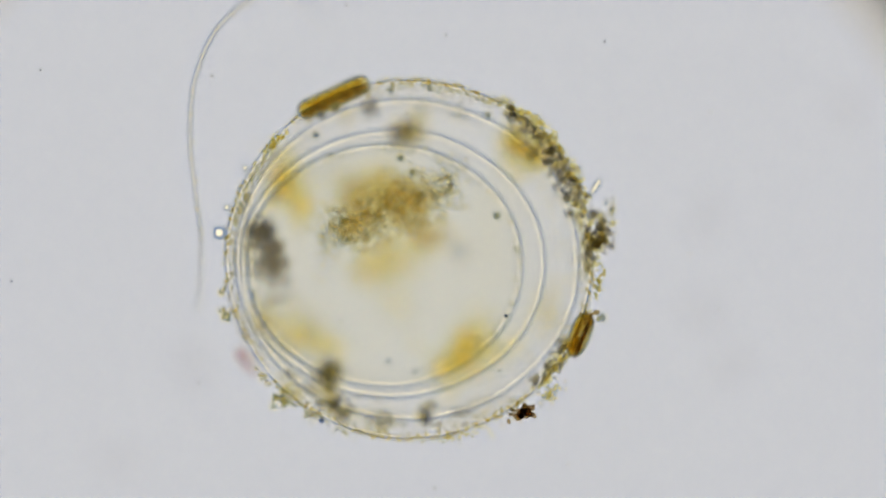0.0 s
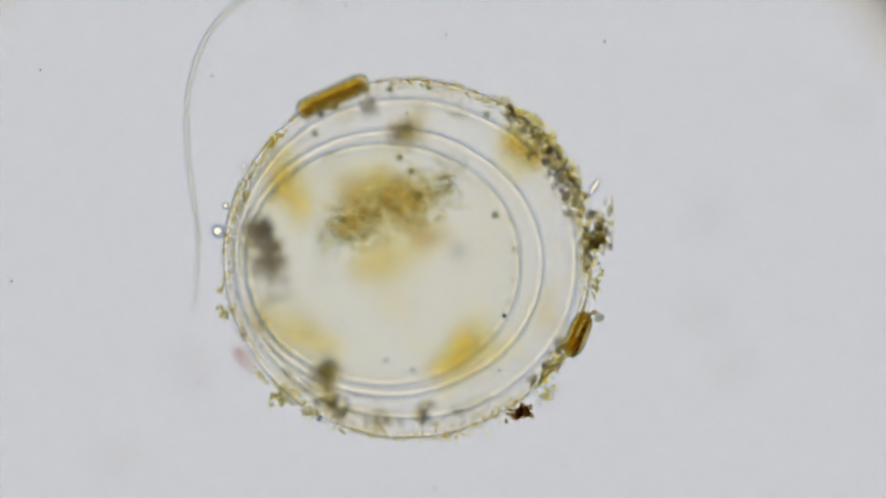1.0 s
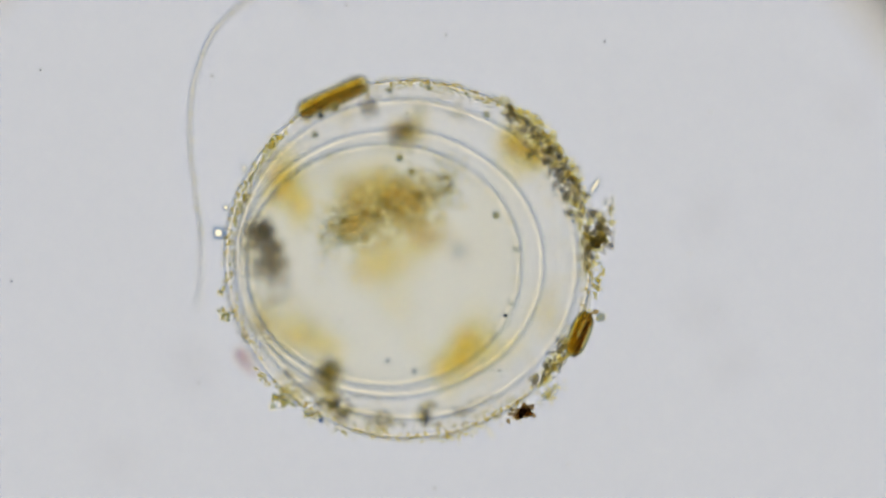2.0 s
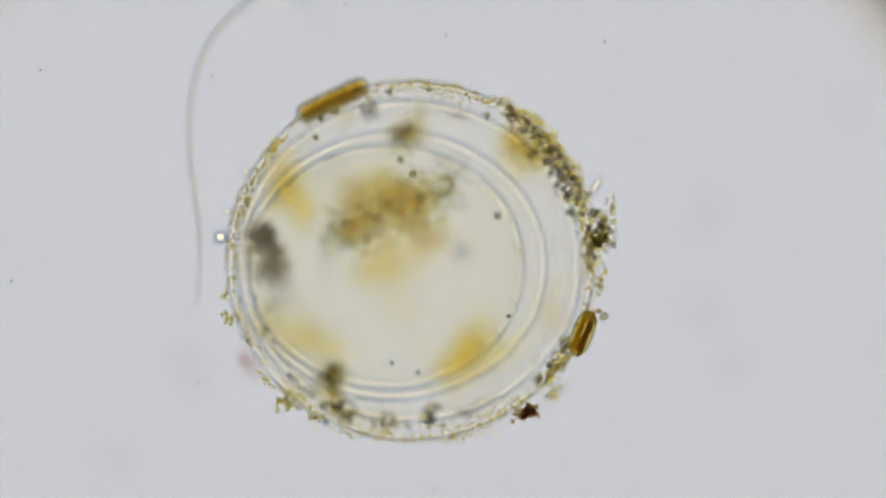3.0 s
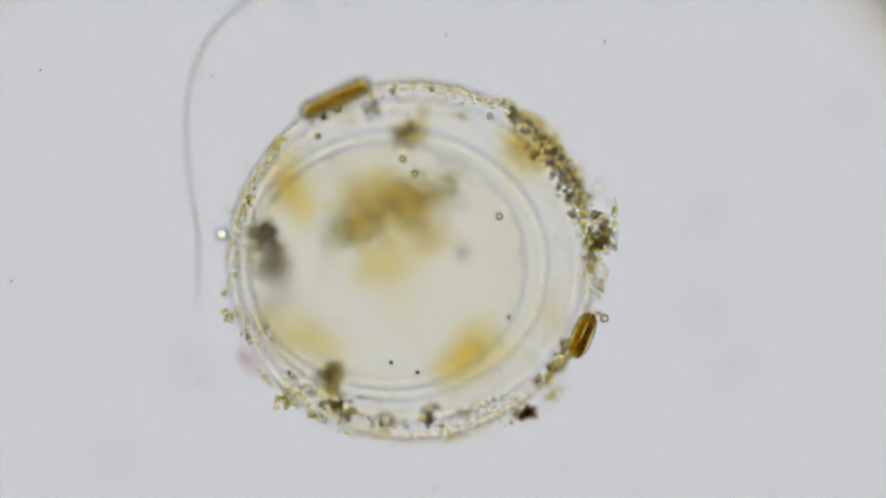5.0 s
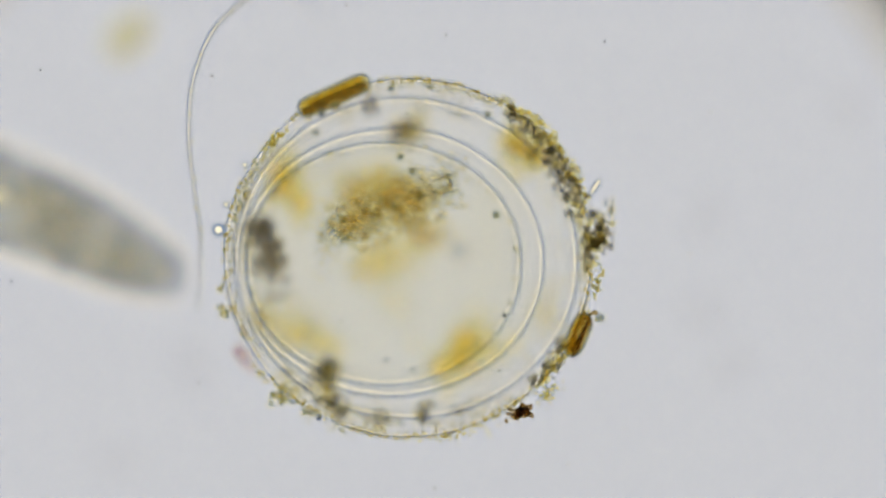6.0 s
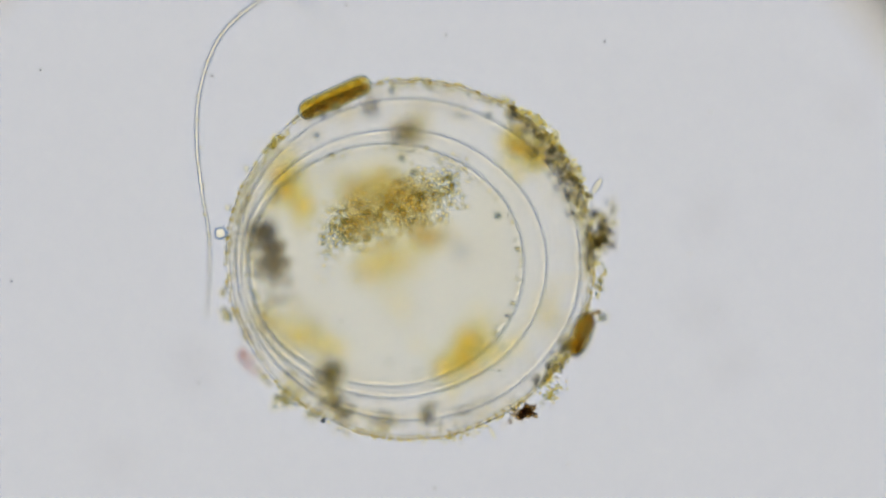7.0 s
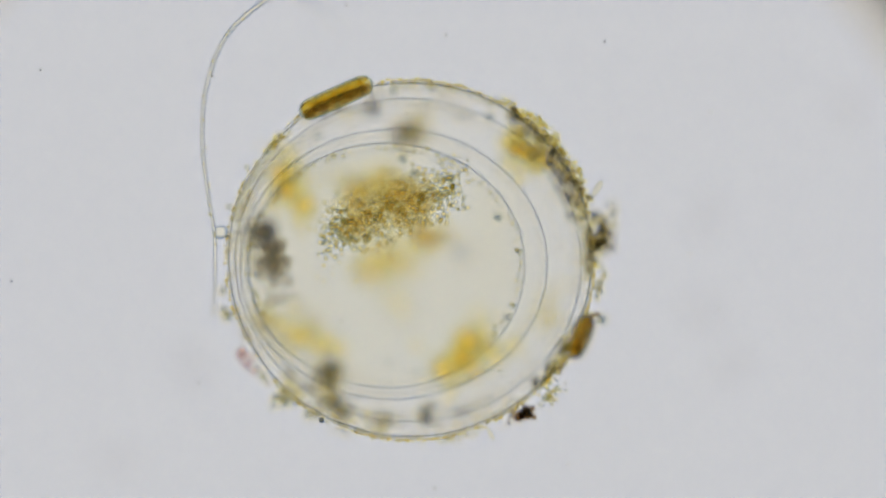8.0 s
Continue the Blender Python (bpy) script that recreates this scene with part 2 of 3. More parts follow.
def droplet(x, y, z, r, mat=BEAD, label="clear round droplet"):
    h = Heap()
    h.lump(on(x, y, z), r / PX, 0.05, n=3)
    part("droplet", h.bm(), mat, cyst, label)


def clump(name, x, y, z, length, width, angle, n, mats, label, seed, deep=0.6, grain=(0.2, 0.55), spikes=0, fine=False):
    """A heap of irregular scraps: length and width in small units, angle up from the x axis. fine: one joined heap."""
    rng = random.Random(seed)
    ca, sa = math.cos(radians(angle)), math.sin(radians(angle))
    heaps, first = [Heap() for m in mats], None
    n = n if fine else int(n * 2.2)
    for i in range(n):
        u, v = rng.gauss(0, 0.42) * length / 2, rng.gauss(0, 0.42) * width / 2
        u, v = max(-length / 2, min(length / 2, u)), max(-width / 2, min(width / 2, v))
        r = width / PX * rng.uniform(*grain) * (0.5 if fine else 0.36)
        p = on(x + u * ca + v * sa, y - u * sa + v * ca, z + rng.gauss(0, 0.3) * deep * width / PX)
        k = rng.randrange(len(mats)) if i else 0
        hp = heaps[k] if fine else Heap()
        hp.lump(p, r * (1.0 if i or fine else 1.3), 0.2 if fine else 0.55, (1, rng.uniform(0.5, 0.95), rng.uniform(0.5, 0.9)), 2, rng=rng)
        if not fine:
            ob = part("scrap" if first else name, hp.bm(), mats[k], first or cyst, "" if first else label)
            first = first or ob
    if fine:
        for hp, m in zip(heaps, mats):
            if hp.v:
                ob = part("grain_mass" if first else name, hp.bm(), m, first or cyst, "" if first else label, "stuff")
                first = first or ob
    for i in range(spikes):
        u, v = rng.uniform(-0.5, 0.5) * length, rng.uniform(-0.5, 0.5) * width
        p = on(x + u * ca + v * sa, y - u * sa + v * ca, z)
        d = Vector((p.x, p.y, rng.gauss(0, 0.2))).normalized() + Vector((rng.gauss(0, 0.5), rng.gauss(0, 0.5), 0))
        h = Heap()
        h.rod(p, p + d * rng.uniform(6, 13) / PX, 0.003, 0.001)
        part("bristle", h.bm(), mats[i % len(mats)], first)


def rim_band(name, a0, a1, width, z0, z1, n, mats, label, seed, out=0.5, size=(3, 8)):
    """Scraps in a band along the rim, from angle a0 to a1 (degrees up from the x axis), width in small units."""
    rng = random.Random(seed)
    first = None
    for i in range(n):
        f = (i + rng.random()) / n
        a, z = radians(a0 + (a1 - a0) * f), z0 + (z1 - z0) * rng.random()
        swell = 0.55 + 0.45 * noise.noise(Vector((a * 9, seed, 0))) + 0.3 * math.sin(math.pi * f)
        rim = math.sqrt(1 - z * z)
        q = Vector((0.985 * rim * math.cos(a), 0.962 * rim * math.sin(a), 0.96 * z))
        depth = rng.random()
        q += Vector((math.cos(a), math.sin(a), 0)) * (depth - 1 + out) * width / PX * max(0.25, swell)
        m = mats[max(0, min(int((depth + rng.gauss(0, 0.22)) * len(mats)), len(mats) - 1))]
        h = Heap()
        h.lump(q, rng.uniform(*size) / PX * (1 if i else 1.3), 0.6, (1, rng.uniform(0.4, 0.95), rng.uniform(0.3, 0.8)), 2, rng=rng)
        ob = part("scrap" if first else name, h.bm(), m, first or cyst, "" if first else label)
        first = first or ob


def diatom(x, y, z, length, width, angle, label, seed, blunt=2.4, inner=(BROWN, UMBER), ribs=(-0.72, 0.05, 0.72)):
    """A boat-shaped glass frustule: a clear case with two chloroplasts, fine ribs and oil."""
    rng = random.Random(seed)
    L, W = length / PX / 2, width / PX / 2
    prof = lambda s: max((1 - abs(s) ** blunt) ** 0.5, 0.22)
    b = bmesh.new()
    for f in (1.0, 0.86):
        rings, n, m = [], 28, 20
        for i in range(n + 1):
            s = -1 + 2 * i / n
            w = W * prof(s) * f
            rings.append([b.verts.new((s * L * (f + 0.08 if f < 1 else 1), w * math.cos(2 * math.pi * k / m), 0.75 * w * math.sin(2 * math.pi * k / m))) for k in range(m)])
        faces = []
        for r0, r1 in zip(rings, rings[1:]):
            for k in range(m):
                faces.append(b.faces.new((r0[k], r1[k], r1[(k + 1) % m], r0[(k + 1) % m])))
        faces += [b.faces.new(rings[0]), b.faces.new(rings[-1][::-1])]
        bmesh.ops.recalc_face_normals(b, faces=faces)
        if f < 1:
            bmesh.ops.reverse_faces(b, faces=faces)
    ob = part("diatom", b, FRUSTULE, cyst, label)
    ob.location = on(x, y, z)
    ob.rotation_euler = (0.2, 0, radians(angle))
    for side, filling in zip((1, -1), inner):
        h = Heap()
        for i in range(9):
            s = -0.74 + 1.48 * i / 8
            k = W * prof(s)
            h.lump((s * L, side * k * rng.uniform(0.26, 0.42), rng.gauss(0, 0.10) * W), k * 0.40 * rng.uniform(0.7, 1.1), 0.6, (1.9, 0.9, 0.55), 2, Matrix.Identity(3), rng)
        part("chloroplast", h.bm(), filling, ob, "golden brown chloroplast")
    for y in ribs:
        line = [Vector((s * L, y * W * prof(s), 0.1 * W)) for s in (-0.93 + 1.86 * i / 14 for i in range(15))]
        part("rib", tube(line, lambda s: 0.06 * W, 6), inner[1], ob, "fine dark brown rib of the frustule")
    h = Heap()
    for i in range(8):
        h.lump((rng.uniform(-0.7, 0.7) * L, rng.uniform(-0.4, 0.4) * W, rng.uniform(-0.3, 0.3) * W), W * rng.uniform(0.12, 0.26), 0.2, n=2, rng=rng)
    part("oil", h.bm(), GRANULE, ob, "small shining oil droplets", "stuff")


# scraps round the rim
diatom(595, 173, -0.02, 140, 40, 24, "golden brown boat-shaped diatom lying on the cyst wall", 21, 9.0)
diatom(1028, 596, 0.26, 84, 40, 68, "amber oval diatom stuck to the cyst wall", 22, 3.2, (BROWN, UMBER), (-0.6, 0.2))
clump("brown_scrap", 1040, 566, 0.14, 40, 26, 10, 10, (UMBER, OLIVE), "dull brown scrap over the diatom's end", 23)
clump("dark_scrap", 992, 650, 0.10, 84, 20, 52, 16, (DARK, OLIVE, DARK), "grey streak of detritus below the diatom", 24)
clump("black_flake", 924, 735, 0.14, 54, 24, 24, 20, (SOOT, UMBER, SOOT), "blackish brown ragged flake on the wall", 31, grain=(0.5, 0.9), spikes=5)
clump("amber_scrap", 902, 746, 0.26, 46, 12, 20, 8, (BROWN, GOLD), "golden edge of the dark flake", 25)
rim_band("detritus_clump", -4, 18, 24, 0.16, 0.42, 90, (DARK, OLIVE, GOLD), "olive scraps along the wall", 32, 0.7, (3.5, 8))
clump("detritus_clump", 1064, 426, 0.24, 80, 48, 80, 56, (GREY, DARK, GREY, OLIVE), "dark olive heap of detritus on the wall", 71, grain=(0.26, 0.55), spikes=4)
clump("detritus_clump", 1054, 381, 0.31, 34, 30, 60, 16, (DARK, OLIVE), "small dark olive scrap on the wall", 33)
clump("detritus_chain", 1085, 376, 0.30, 46, 10, 80, 12, (AMBER, CRUST), "curved chain of yellow grains off the wall", 70, grain=(0.5, 0.9))
# dark inner to golden outer scraps also imitate the lens's colour fringe
rim_band("detritus_band", 18, 57, 36, 0.02, 0.34, 300, (DARK, DARK, GREY, OLIVE, GOLD), "long olive band of detritus along the wall", 34, 0.75, (3, 8))
rim_band("golden_fringe", 20, 60, 16, -0.12, 0.16, 130, (OLIVE, GOLD, CRUST, AMBER), "golden fringe of detritus and lens colour along the wall", 72, 1.25, (2, 5))
rim_band("dark_band", 14, 45, 26, 0.10, 0.42, 70, (DARK, DARK, OLIVE), "dark streak of detritus along the wall", 47, 0.2, (5, 11))
rim_band("fine_band", -46, -28, 22, 0.1, 0.34, 90, (DARK, DARK, OLIVE, GOLD), "thin band of dark scraps on the wall", 41, 0.6, (4, 8))
rim_band("fine_band", 59, 100, 12, -0.06, 0.3, 80, (OLIVE, GOLD, CRUST), "thin fringe of yellow scraps on the wall", 48, 0.7, (2, 4.5))
rim_band("fine_band", 110, 200, 10, -0.06, 0.36, 60, (CRUST, GOLD, CRUST), "thin fringe of yellow scraps on the wall", 50, 0.7, (1.5, 4))
rim_band("fine_band", 222, 330, 12, -0.06, 0.36, 160, (OLIVE, GOLD, CRUST, CRUST), "thin fringe of yellow scraps on the wall", 49, 0.7, (2, 4.5))
clump("detritus_clump", 487, 254, 0.14, 60, 22, 47, 30, (OLIVE, GOLD), "yellow-olive scraps on the wall", 35, spikes=12)
clump("shining_crust", 502, 706, 0.28, 44, 38, -20, 32, (AMBER, CRUST, BEAD), "cluster of clear shining grains on the wall", 36, grain=(0.16, 0.36), fine=True)
clump("shining_crust", 549, 738, 0.29, 40, 26, -20, 26, (AMBER, CRUST, BEAD), "cluster of clear shining grains on the wall", 37, grain=(0.16, 0.36), fine=True)
clump("shining_crust", 972, 700, 0.08, 70, 34, 48, 60, (AMBER, CRUST, BEAD), "cluster of clear shining grains on the wall", 38, grain=(0.10, 0.28), fine=True)
clump("shining_crust", 892, 180, 0.28, 40, 22, -35, 24, (AMBER, CRUST, BEAD), "cluster of clear shining grains on the wall", 39, grain=(0.14, 0.32), fine=True)
clump("shining_crust", 1062, 505, 0.16, 70, 22, 80, 56, (AMBER, CRUST, BEAD), "band of yellow shining grains on the wall", 40, grain=(0.16, 0.4), fine=True)
clump("dark_clump", 906, 200, 0.33, 30, 22, -70, 10, (DARK, OLIVE), "small dark scrap on the wall", 42)
clump("amber_scrap", 438, 595, 0.31, 40, 20, -48, 14, (GOLD, DARK), "amber flake on the wall", 43)
clump("amber_scrap", 441, 350, 0.30, 30, 18, 30, 10, (BROWN, GOLD), "small amber scrap on the wall", 44)
clump("rose_scrap", 436, 636, -0.22, 62, 34, -62, 18, (ROSE,), "pale rose scrap beside the wall", 45)
clump("amber_scrap", 418, 553, 0.20, 24, 14, -60, 9, (CRUST, GOLD), "yellow grains on the wall", 46)
# scraps on the upper side
clump("dark_clump", 465, 412, 0.50, 58, 58, 90, 24, (GREY, DARK, GREY), "dark detritus on the cyst's upper side", 51, grain=(0.3, 0.6))
clump("olive_clump", 487, 470, -0.24, 118, 80, 104, 22, (GREY,), "dark olive detritus on the cyst's upper side", 52, grain=(0.3, 0.6))
clump("dark_clump", 659, 190, 0.48, 40, 36, 0, 19, (DARK, GREY, GREY), "small dark scrap on the cyst's upper side", 53)
clump("brown_clump", 724, 237, 0.70, 92, 62, 35, 24, (OLIVE, GREY, OLIVE, UMBER), "brown detritus on the cyst's upper side", 54)
clump("dark_clump", 594, 716, 0.42, 66, 50, -30, 31, (GREY, DARK, OLIVE), "dark scraps on the cyst's upper side", 55)
clump("dark_clump", 580, 664, 0.60, 60, 76, 70, 20, (GREY, GREY, OLIVE), "dark olive detritus on the cyst's upper side", 56)
clump("dark_clump", 676, 746, 0.40, 84, 28, -14, 33, (GREY, DARK, OLIVE), "thin dark scraps on the cyst's upper side", 57)
clump("dark_clump", 757, 738, 0.44, 28, 50, 0, 16, (GREY, DARK, OLIVE), "small dark scrap on the cyst's upper side", 58)
clump("dark_clump", 816, 732, 0.46, 56, 22, 10, 16, (DARK, GREY, GREY), "small dark scrap on the cyst's upper side", 59)
clump("dark_clump", 814, 448, 0.82, 24, 28, 60, 9, (DARK,), "small dark scrap on the cyst's upper side", 60)
clump("dark_clump", 548, 690, 0.44, 60, 24, -34, 19, (GREY, DARK, OLIVE), "thin dark scraps on the cyst's upper side", 68)
clump("dark_clump", 815, 205, 0.50, 60, 18, -14, 12, (DARK, OLIVE), "thin faint scraps on the cyst's upper side", 69)
for x, y, length, width, angle, seed in ((512, 664, 62, 12, -44, 101), (656, 704, 80, 10, -6, 102), (470, 585, 60, 12, -62, 103), (843, 716, 70, 10, 16, 104)):
    clump("faint_streak", x, y, 0.34, length, width, angle, 6, (GREY,), "faint grey streak between the walls", seed, grain=(0.6, 1.1))
# golden algae on the under side
clump("golden_alga", 826, 630, -0.62, 180, 120, 30, 24, (GOLD,), "golden alga film under the cyst", 61)
clump("golden_alga", 925, 265, -0.44, 120, 84, -50, 30, (GOLD, GOLD, OLIVE), "golden alga film under the cyst", 62)
clump("golden_alga", 514, 330, -0.58, 170, 96, -62, 30, (GOLD,), "golden alga film under the cyst", 63)
clump("golden_alga", 536, 600, -0.66, 150, 110, -40, 10, (GOLD, GOLD, OLIVE), "golden olive alga film under the cyst", 64)
clump("golden_alga", 690, 475, -0.92, 180, 130, -30, 11, (GOLD,), "golden alga film under the cyst", 65)
clump("golden_alga", 756, 418, -0.70, 90, 60, 0, 24, (GOLD, GOLD, BROWN), "orange-golden alga film under the cyst", 66)
clump("golden_alga", 655, 335, -0.80, 170, 90, 10, 26, (GOLD, GOLD, OLIVE), "olive-golden alga film under the cyst", 67)
# faint films added to give the yellow haze between the walls
clump("golden_alga", 955, 560, -0.70, 130, 50, 66, 12, (GOLD,), "faint golden film for the yellow haze under the cyst", 80)
clump("golden_alga", 512, 672, -0.40, 190, 46, -46, 9, (GOLD,), "faint golden film for the yellow haze under the cyst", 82)
clump("golden_alga", 640, 742, -0.30, 190, 36, -14, 8, (GOLD,), "faint golden film for the yellow haze under the cyst", 83)
clump("golden_alga", 470, 560, -0.60, 120, 40, -60, 12, (GOLD,), "faint golden film for the yellow haze under the cyst", 81)

droplet(391, 411, -0.04, 12, label="bright clear droplet on the wall")
clump("shining_crust", 394, 514, 0.24, 24, 20, 40, 18, (AMBER, CRUST, BEAD), "small heap of yellow shining grains on the wall", 90, grain=(0.2, 0.4), fine=True)
clump("shining_crust", 396, 552, 0.26, 34, 24, -40, 24, (AMBER, CRUST, BEAD), "small heap of yellow shining grains on the wall", 91, grain=(0.2, 0.4), fine=True)
rim_band("grain_chain", 138, 168, 12, 0.20, 0.29, 80, (CRUST, AMBER, AMBER), "chain of bright yellow grains on the wall", 95, 0.3, (2, 4.5))
rim_band("grain_chain", 62, 116, 10, 0.20, 0.29, 60, (CRUST, AMBER, CRUST), "chain of bright yellow grains on the wall", 96, 0.3, (2, 4))
rim_band("grain_chain", 168, 215, 8, 0.18, 0.28, 40, (CRUST, AMBER, CRUST), "chain of bright yellow grains on the wall", 97, 0.3, (2, 4))
clump("shining_crust", 470, 672, 0.24, 60, 18, -46, 30, (AMBER, CRUST, OLIVE), "small heap of yellow shining grains on the wall", 92, grain=(0.2, 0.4), fine=True)
clump("shining_crust", 600, 764, 0.26, 60, 16, -22, 26, (AMBER, CRUST, BEAD), "small heap of yellow shining grains on the wall", 93, grain=(0.2, 0.4), fine=True)
clump("shining_crust", 800, 776, 0.12, 110, 14, 10, 50, (AMBER, CRUST, GOLD), "thin row of yellow grains on the wall", 94, grain=(0.2, 0.45), fine=True)
droplet(437, 296, 0.0, 6)
droplet(404, 366, 0.05, 6)
droplet(882, 384, 0.27, 7, HONEY, "small dark-rimmed granule")
droplet(712, 281, 0.30, 7, HONEY, "small dark-rimmed granule")
droplet(733, 307, 0.28, 7, HONEY, "small dark-rimmed granule")
droplet(688, 641, 0.34, 4, DUST, "tiny dark grain")
droplet(735, 659, 0.34, 4, DUST, "tiny dark grain")
droplet(897, 562, 0.20, 4, DUST, "tiny dark grain")
droplet(569, 744, 0.02, 5, DUST, "tiny dark grain")
droplet(1067, 566, 0.28, 8, HONEY, "small dark grain on the wall")
droplet(597, 190, 0.28, 8, HONEY, "small dark grain on the wall")
droplet(572, 204, 0.33, 6, DUST, "small dark grain on the wall")
droplet(562, 238, 0.33, 6, HONEY, "small amber grain on the wall")
droplet(695, 160, 0.32, 6, HONEY, "small amber grain on the wall")
droplet(765, 157, 0.28, 5, HONEY, "small dark grain on the wall")
droplet(867, 206, 0.28, 6, HONEY, "small dark grain on the wall")

# glassy splinters standing off the wall
def splinter(x, y, z, length, width, angle):
    h = Heap()
    h.lump((0, 0, 0), 0.5 / PX, 0.06, (length, width, width * 0.7), 3, Matrix.Identity(3))
    ob = part("splinter", h.bm(), BEAD, cyst, "clear glassy splinter")
    ob.location, ob.rotation_euler = on(x, y, z), (0, 0.15, radians(angle))


splinter(1057, 334, 0.0, 34, 13, 58)
splinter(868, 768, 0.0, 28, 8, -62)
splinter(812, 782, 0.30, 22, 4, -80)
splinter(1076, 362, 0.28, 16, 8, 70)


# ---- thread ----
thread = new("thread")
thread.location = at(365, 250)
tagged(thread, "long fine clear curved filament hanging beside the cyst", "filament")


def strand():
    keys = ((610, 60, -0.75), (560, 12, -0.6), (510, -10, -0.35), (472, 0, -0.12), (402, 62, 0), (366, 150, 0), (358, 240, 0), (366, 330, 0), (379, 410, -0.02), (381, 490, -0.1), (377, 560, -0.2))
    pts = smooth_path([at(*k) - at(365, 250) for k in keys], 12)
    part("strand", tube(pts, lambda s: 0.017 * min(1.0, 0.3 + 2.2 * s) - 0.009 * s), THREAD, thread)
    rng = random.Random(8)
    h = Heap()
    for p in pts[30:100]:
        if rng.random() < 0.6:
            h.lump(p + Vector((rng.gauss(0, 0.008), rng.gauss(0, 0.008), 0)), rng.uniform(0.005, 0.011), 0.2, n=1, rng=rng)
    part("bead_row", h.bm(), GRANULE, thread, "tiny beads along the filament", kind="stuff")


strand()


# ---- swimming ciliates ----
HALF = 1.46
FLAT = 0.72         # thickness to width
SLIPPER = ((-1.0, 0.0), (-0.97, 0.07), (-0.9, 0.13), (-0.75, 0.22), (-0.5, 0.292), (-0.2, 0.33), (0.1, 0.33), (0.4, 0.305), (0.7, 0.26), (0.88, 0.19), (0.97, 0.105), (1.0, 0.0))
PEAR = ((-1.0, 0.0), (-0.97, 0.07), (-0.88, 0.13), (-0.6, 0.215), (-0.25, 0.31), (0.0, 0.335), (0.2, 0.318), (0.42, 0.285), (0.6, 0.225), (0.75, 0.18), (0.9, 0.14), (0.97, 0.09), (1.0, 0.0))


def girth(s, shape):
    """The half width at s from -1 (hind end) to 1 (front end)."""
    for (s0, r0), (s1, r1) in zip(shape, shape[1:]):
        if s <= s1:
            f = (s - s0) / (s1 - s0)
            return r0 + (r1 - r0) * (math.sqrt(max(f, 0)) if s0 == -1.0 else 1 - math.sqrt(max(1 - f, 0)) if s1 == 1.0 else f)
    return 0.0


def spine(s):
    return 0.05 * math.sin(2.4 * s) * (1 - s * s)


def ciliate(seed, shape, bubbles, label):
    """A swimming cell: a clear skin round mottled content, bright vacuoles and a fringe of cilia."""
    rng = random.Random(seed)
    ob = new("ciliate")
    tagged(ob, label, "ciliate", "swimming ciliates")
    wide = lambda s: sum(girth(max(-1, min(1, s + d)), shape) for d in (-0.03, 0, 0.03)) / 3 if abs(s) < 0.94 else girth(s, shape)
    b = bmesh.new()
    rings, n, m = [], 80, 40
    for i in range(n + 1):
        s = -1 + 2 * i / n
        s = math.copysign(1 - (1 - abs(s)) ** 1.6, s)
        r = max(wide(s), 0.004)
        groove = lambda t: 1 - 0.12 * math.exp(-((t - 1.9) / 0.5) ** 2) * math.exp(-((s - 0.3) / 0.5) ** 2)
        rings.append([b.verts.new((s * HALF, spine(s) + r * groove(t) * math.cos(t), FLAT * r * groove(t) * math.sin(t))) for t in (2 * math.pi * k / m for k in range(m))])
    for r0, r1 in zip(rings, rings[1:]):
        for k in range(m):
            b.faces.new((r0[k], r1[k], r1[(k + 1) % m], r0[(k + 1) % m]))
    b.faces.new(rings[0])
    b.faces.new(rings[-1][::-1])
    bmesh.ops.recalc_face_normals(b, faces=b.faces[:])
    part("pellicle", b, PELLICLE, ob, "clear ridged skin")
    clash = lambda p, r: any(math.hypot(p.x - bs * HALF, p.y - spine(bs) - by) < br * 1.05 + r * 0.4 for bs, by, br in bubbles)

    def inside(lo, hi):
        s, a = rng.uniform(-0.97, 0.97), rng.uniform(0, 2 * math.pi)
        q, r = math.sqrt(rng.uniform(lo * lo, hi * hi)), wide(s)
        return Vector((s * HALF, spine(s) + q * r * math.cos(a), FLAT * q * r * math.sin(a))), r, s

    # food vacuoles and stores, large and small, gathered in drifts
    for name, mat, count, sizes, bar, text in (
            ("food_mass", FODDER, 110, (0.022, 0.03, 0.042), 0.05, "dark olive food vacuoles"),
            ("store_mass", STORE, 130, (0.018, 0.026, 0.036), -0.05, "pale yellow shining stores"),
            ("vesicle_mass", VESICLE, 5200, (0.007, 0.009, 0.012, 0.016), -0.25, "grey-brown grainy cell content")):
        h, tries = Heap(), 0
        while count > 0 and tries < 60000:
            tries += 1
            p, r, s = inside(0.0, 0.88 if count < 1000 else 0.93)
            size = rng.choice(sizes) * min(1.0, 0.35 + 2.6 * r)
            if noise.noise(p * 3.4 + Vector((seed, len(sizes), 0))) < bar + rng.gauss(0, 0.12) or clash(p, size):
                continue
            h.lump(p, size, 0.35, (rng.uniform(1.0, 2.4), 1, 0.8), 2 if count < 1000 else 1, Euler((0, 0, rng.gauss(0.1, 0.3))).to_matrix(), rng)
            count -= 1
        part(name, h.bm(), mat, ob, text, kind="stuff")
    # rows of ridges along the skin
    h = Heap()
    for k in range(46):
        a = 2 * math.pi * k / 46
        for i in range(26):
            s0 = -0.95 + 1.9 * (i + rng.uniform(0, 0.3)) / 26
            ends = []
            for s in (s0, s0 + 0.05):
                r, t = wide(s) * 0.965, a + 0.5 * s
                ends.append(Vector((s * HALF, spine(s) + r * math.cos(t), FLAT * r * math.sin(t))))
            h.rod(*ends, 0.0045, 0.0045, 4)
    part("skin_row_mass", h.bm(), VESICLE, ob, "fine slanting rows along the skin", kind="stuff")
    for s, y, r in bubbles:
        h = Heap()
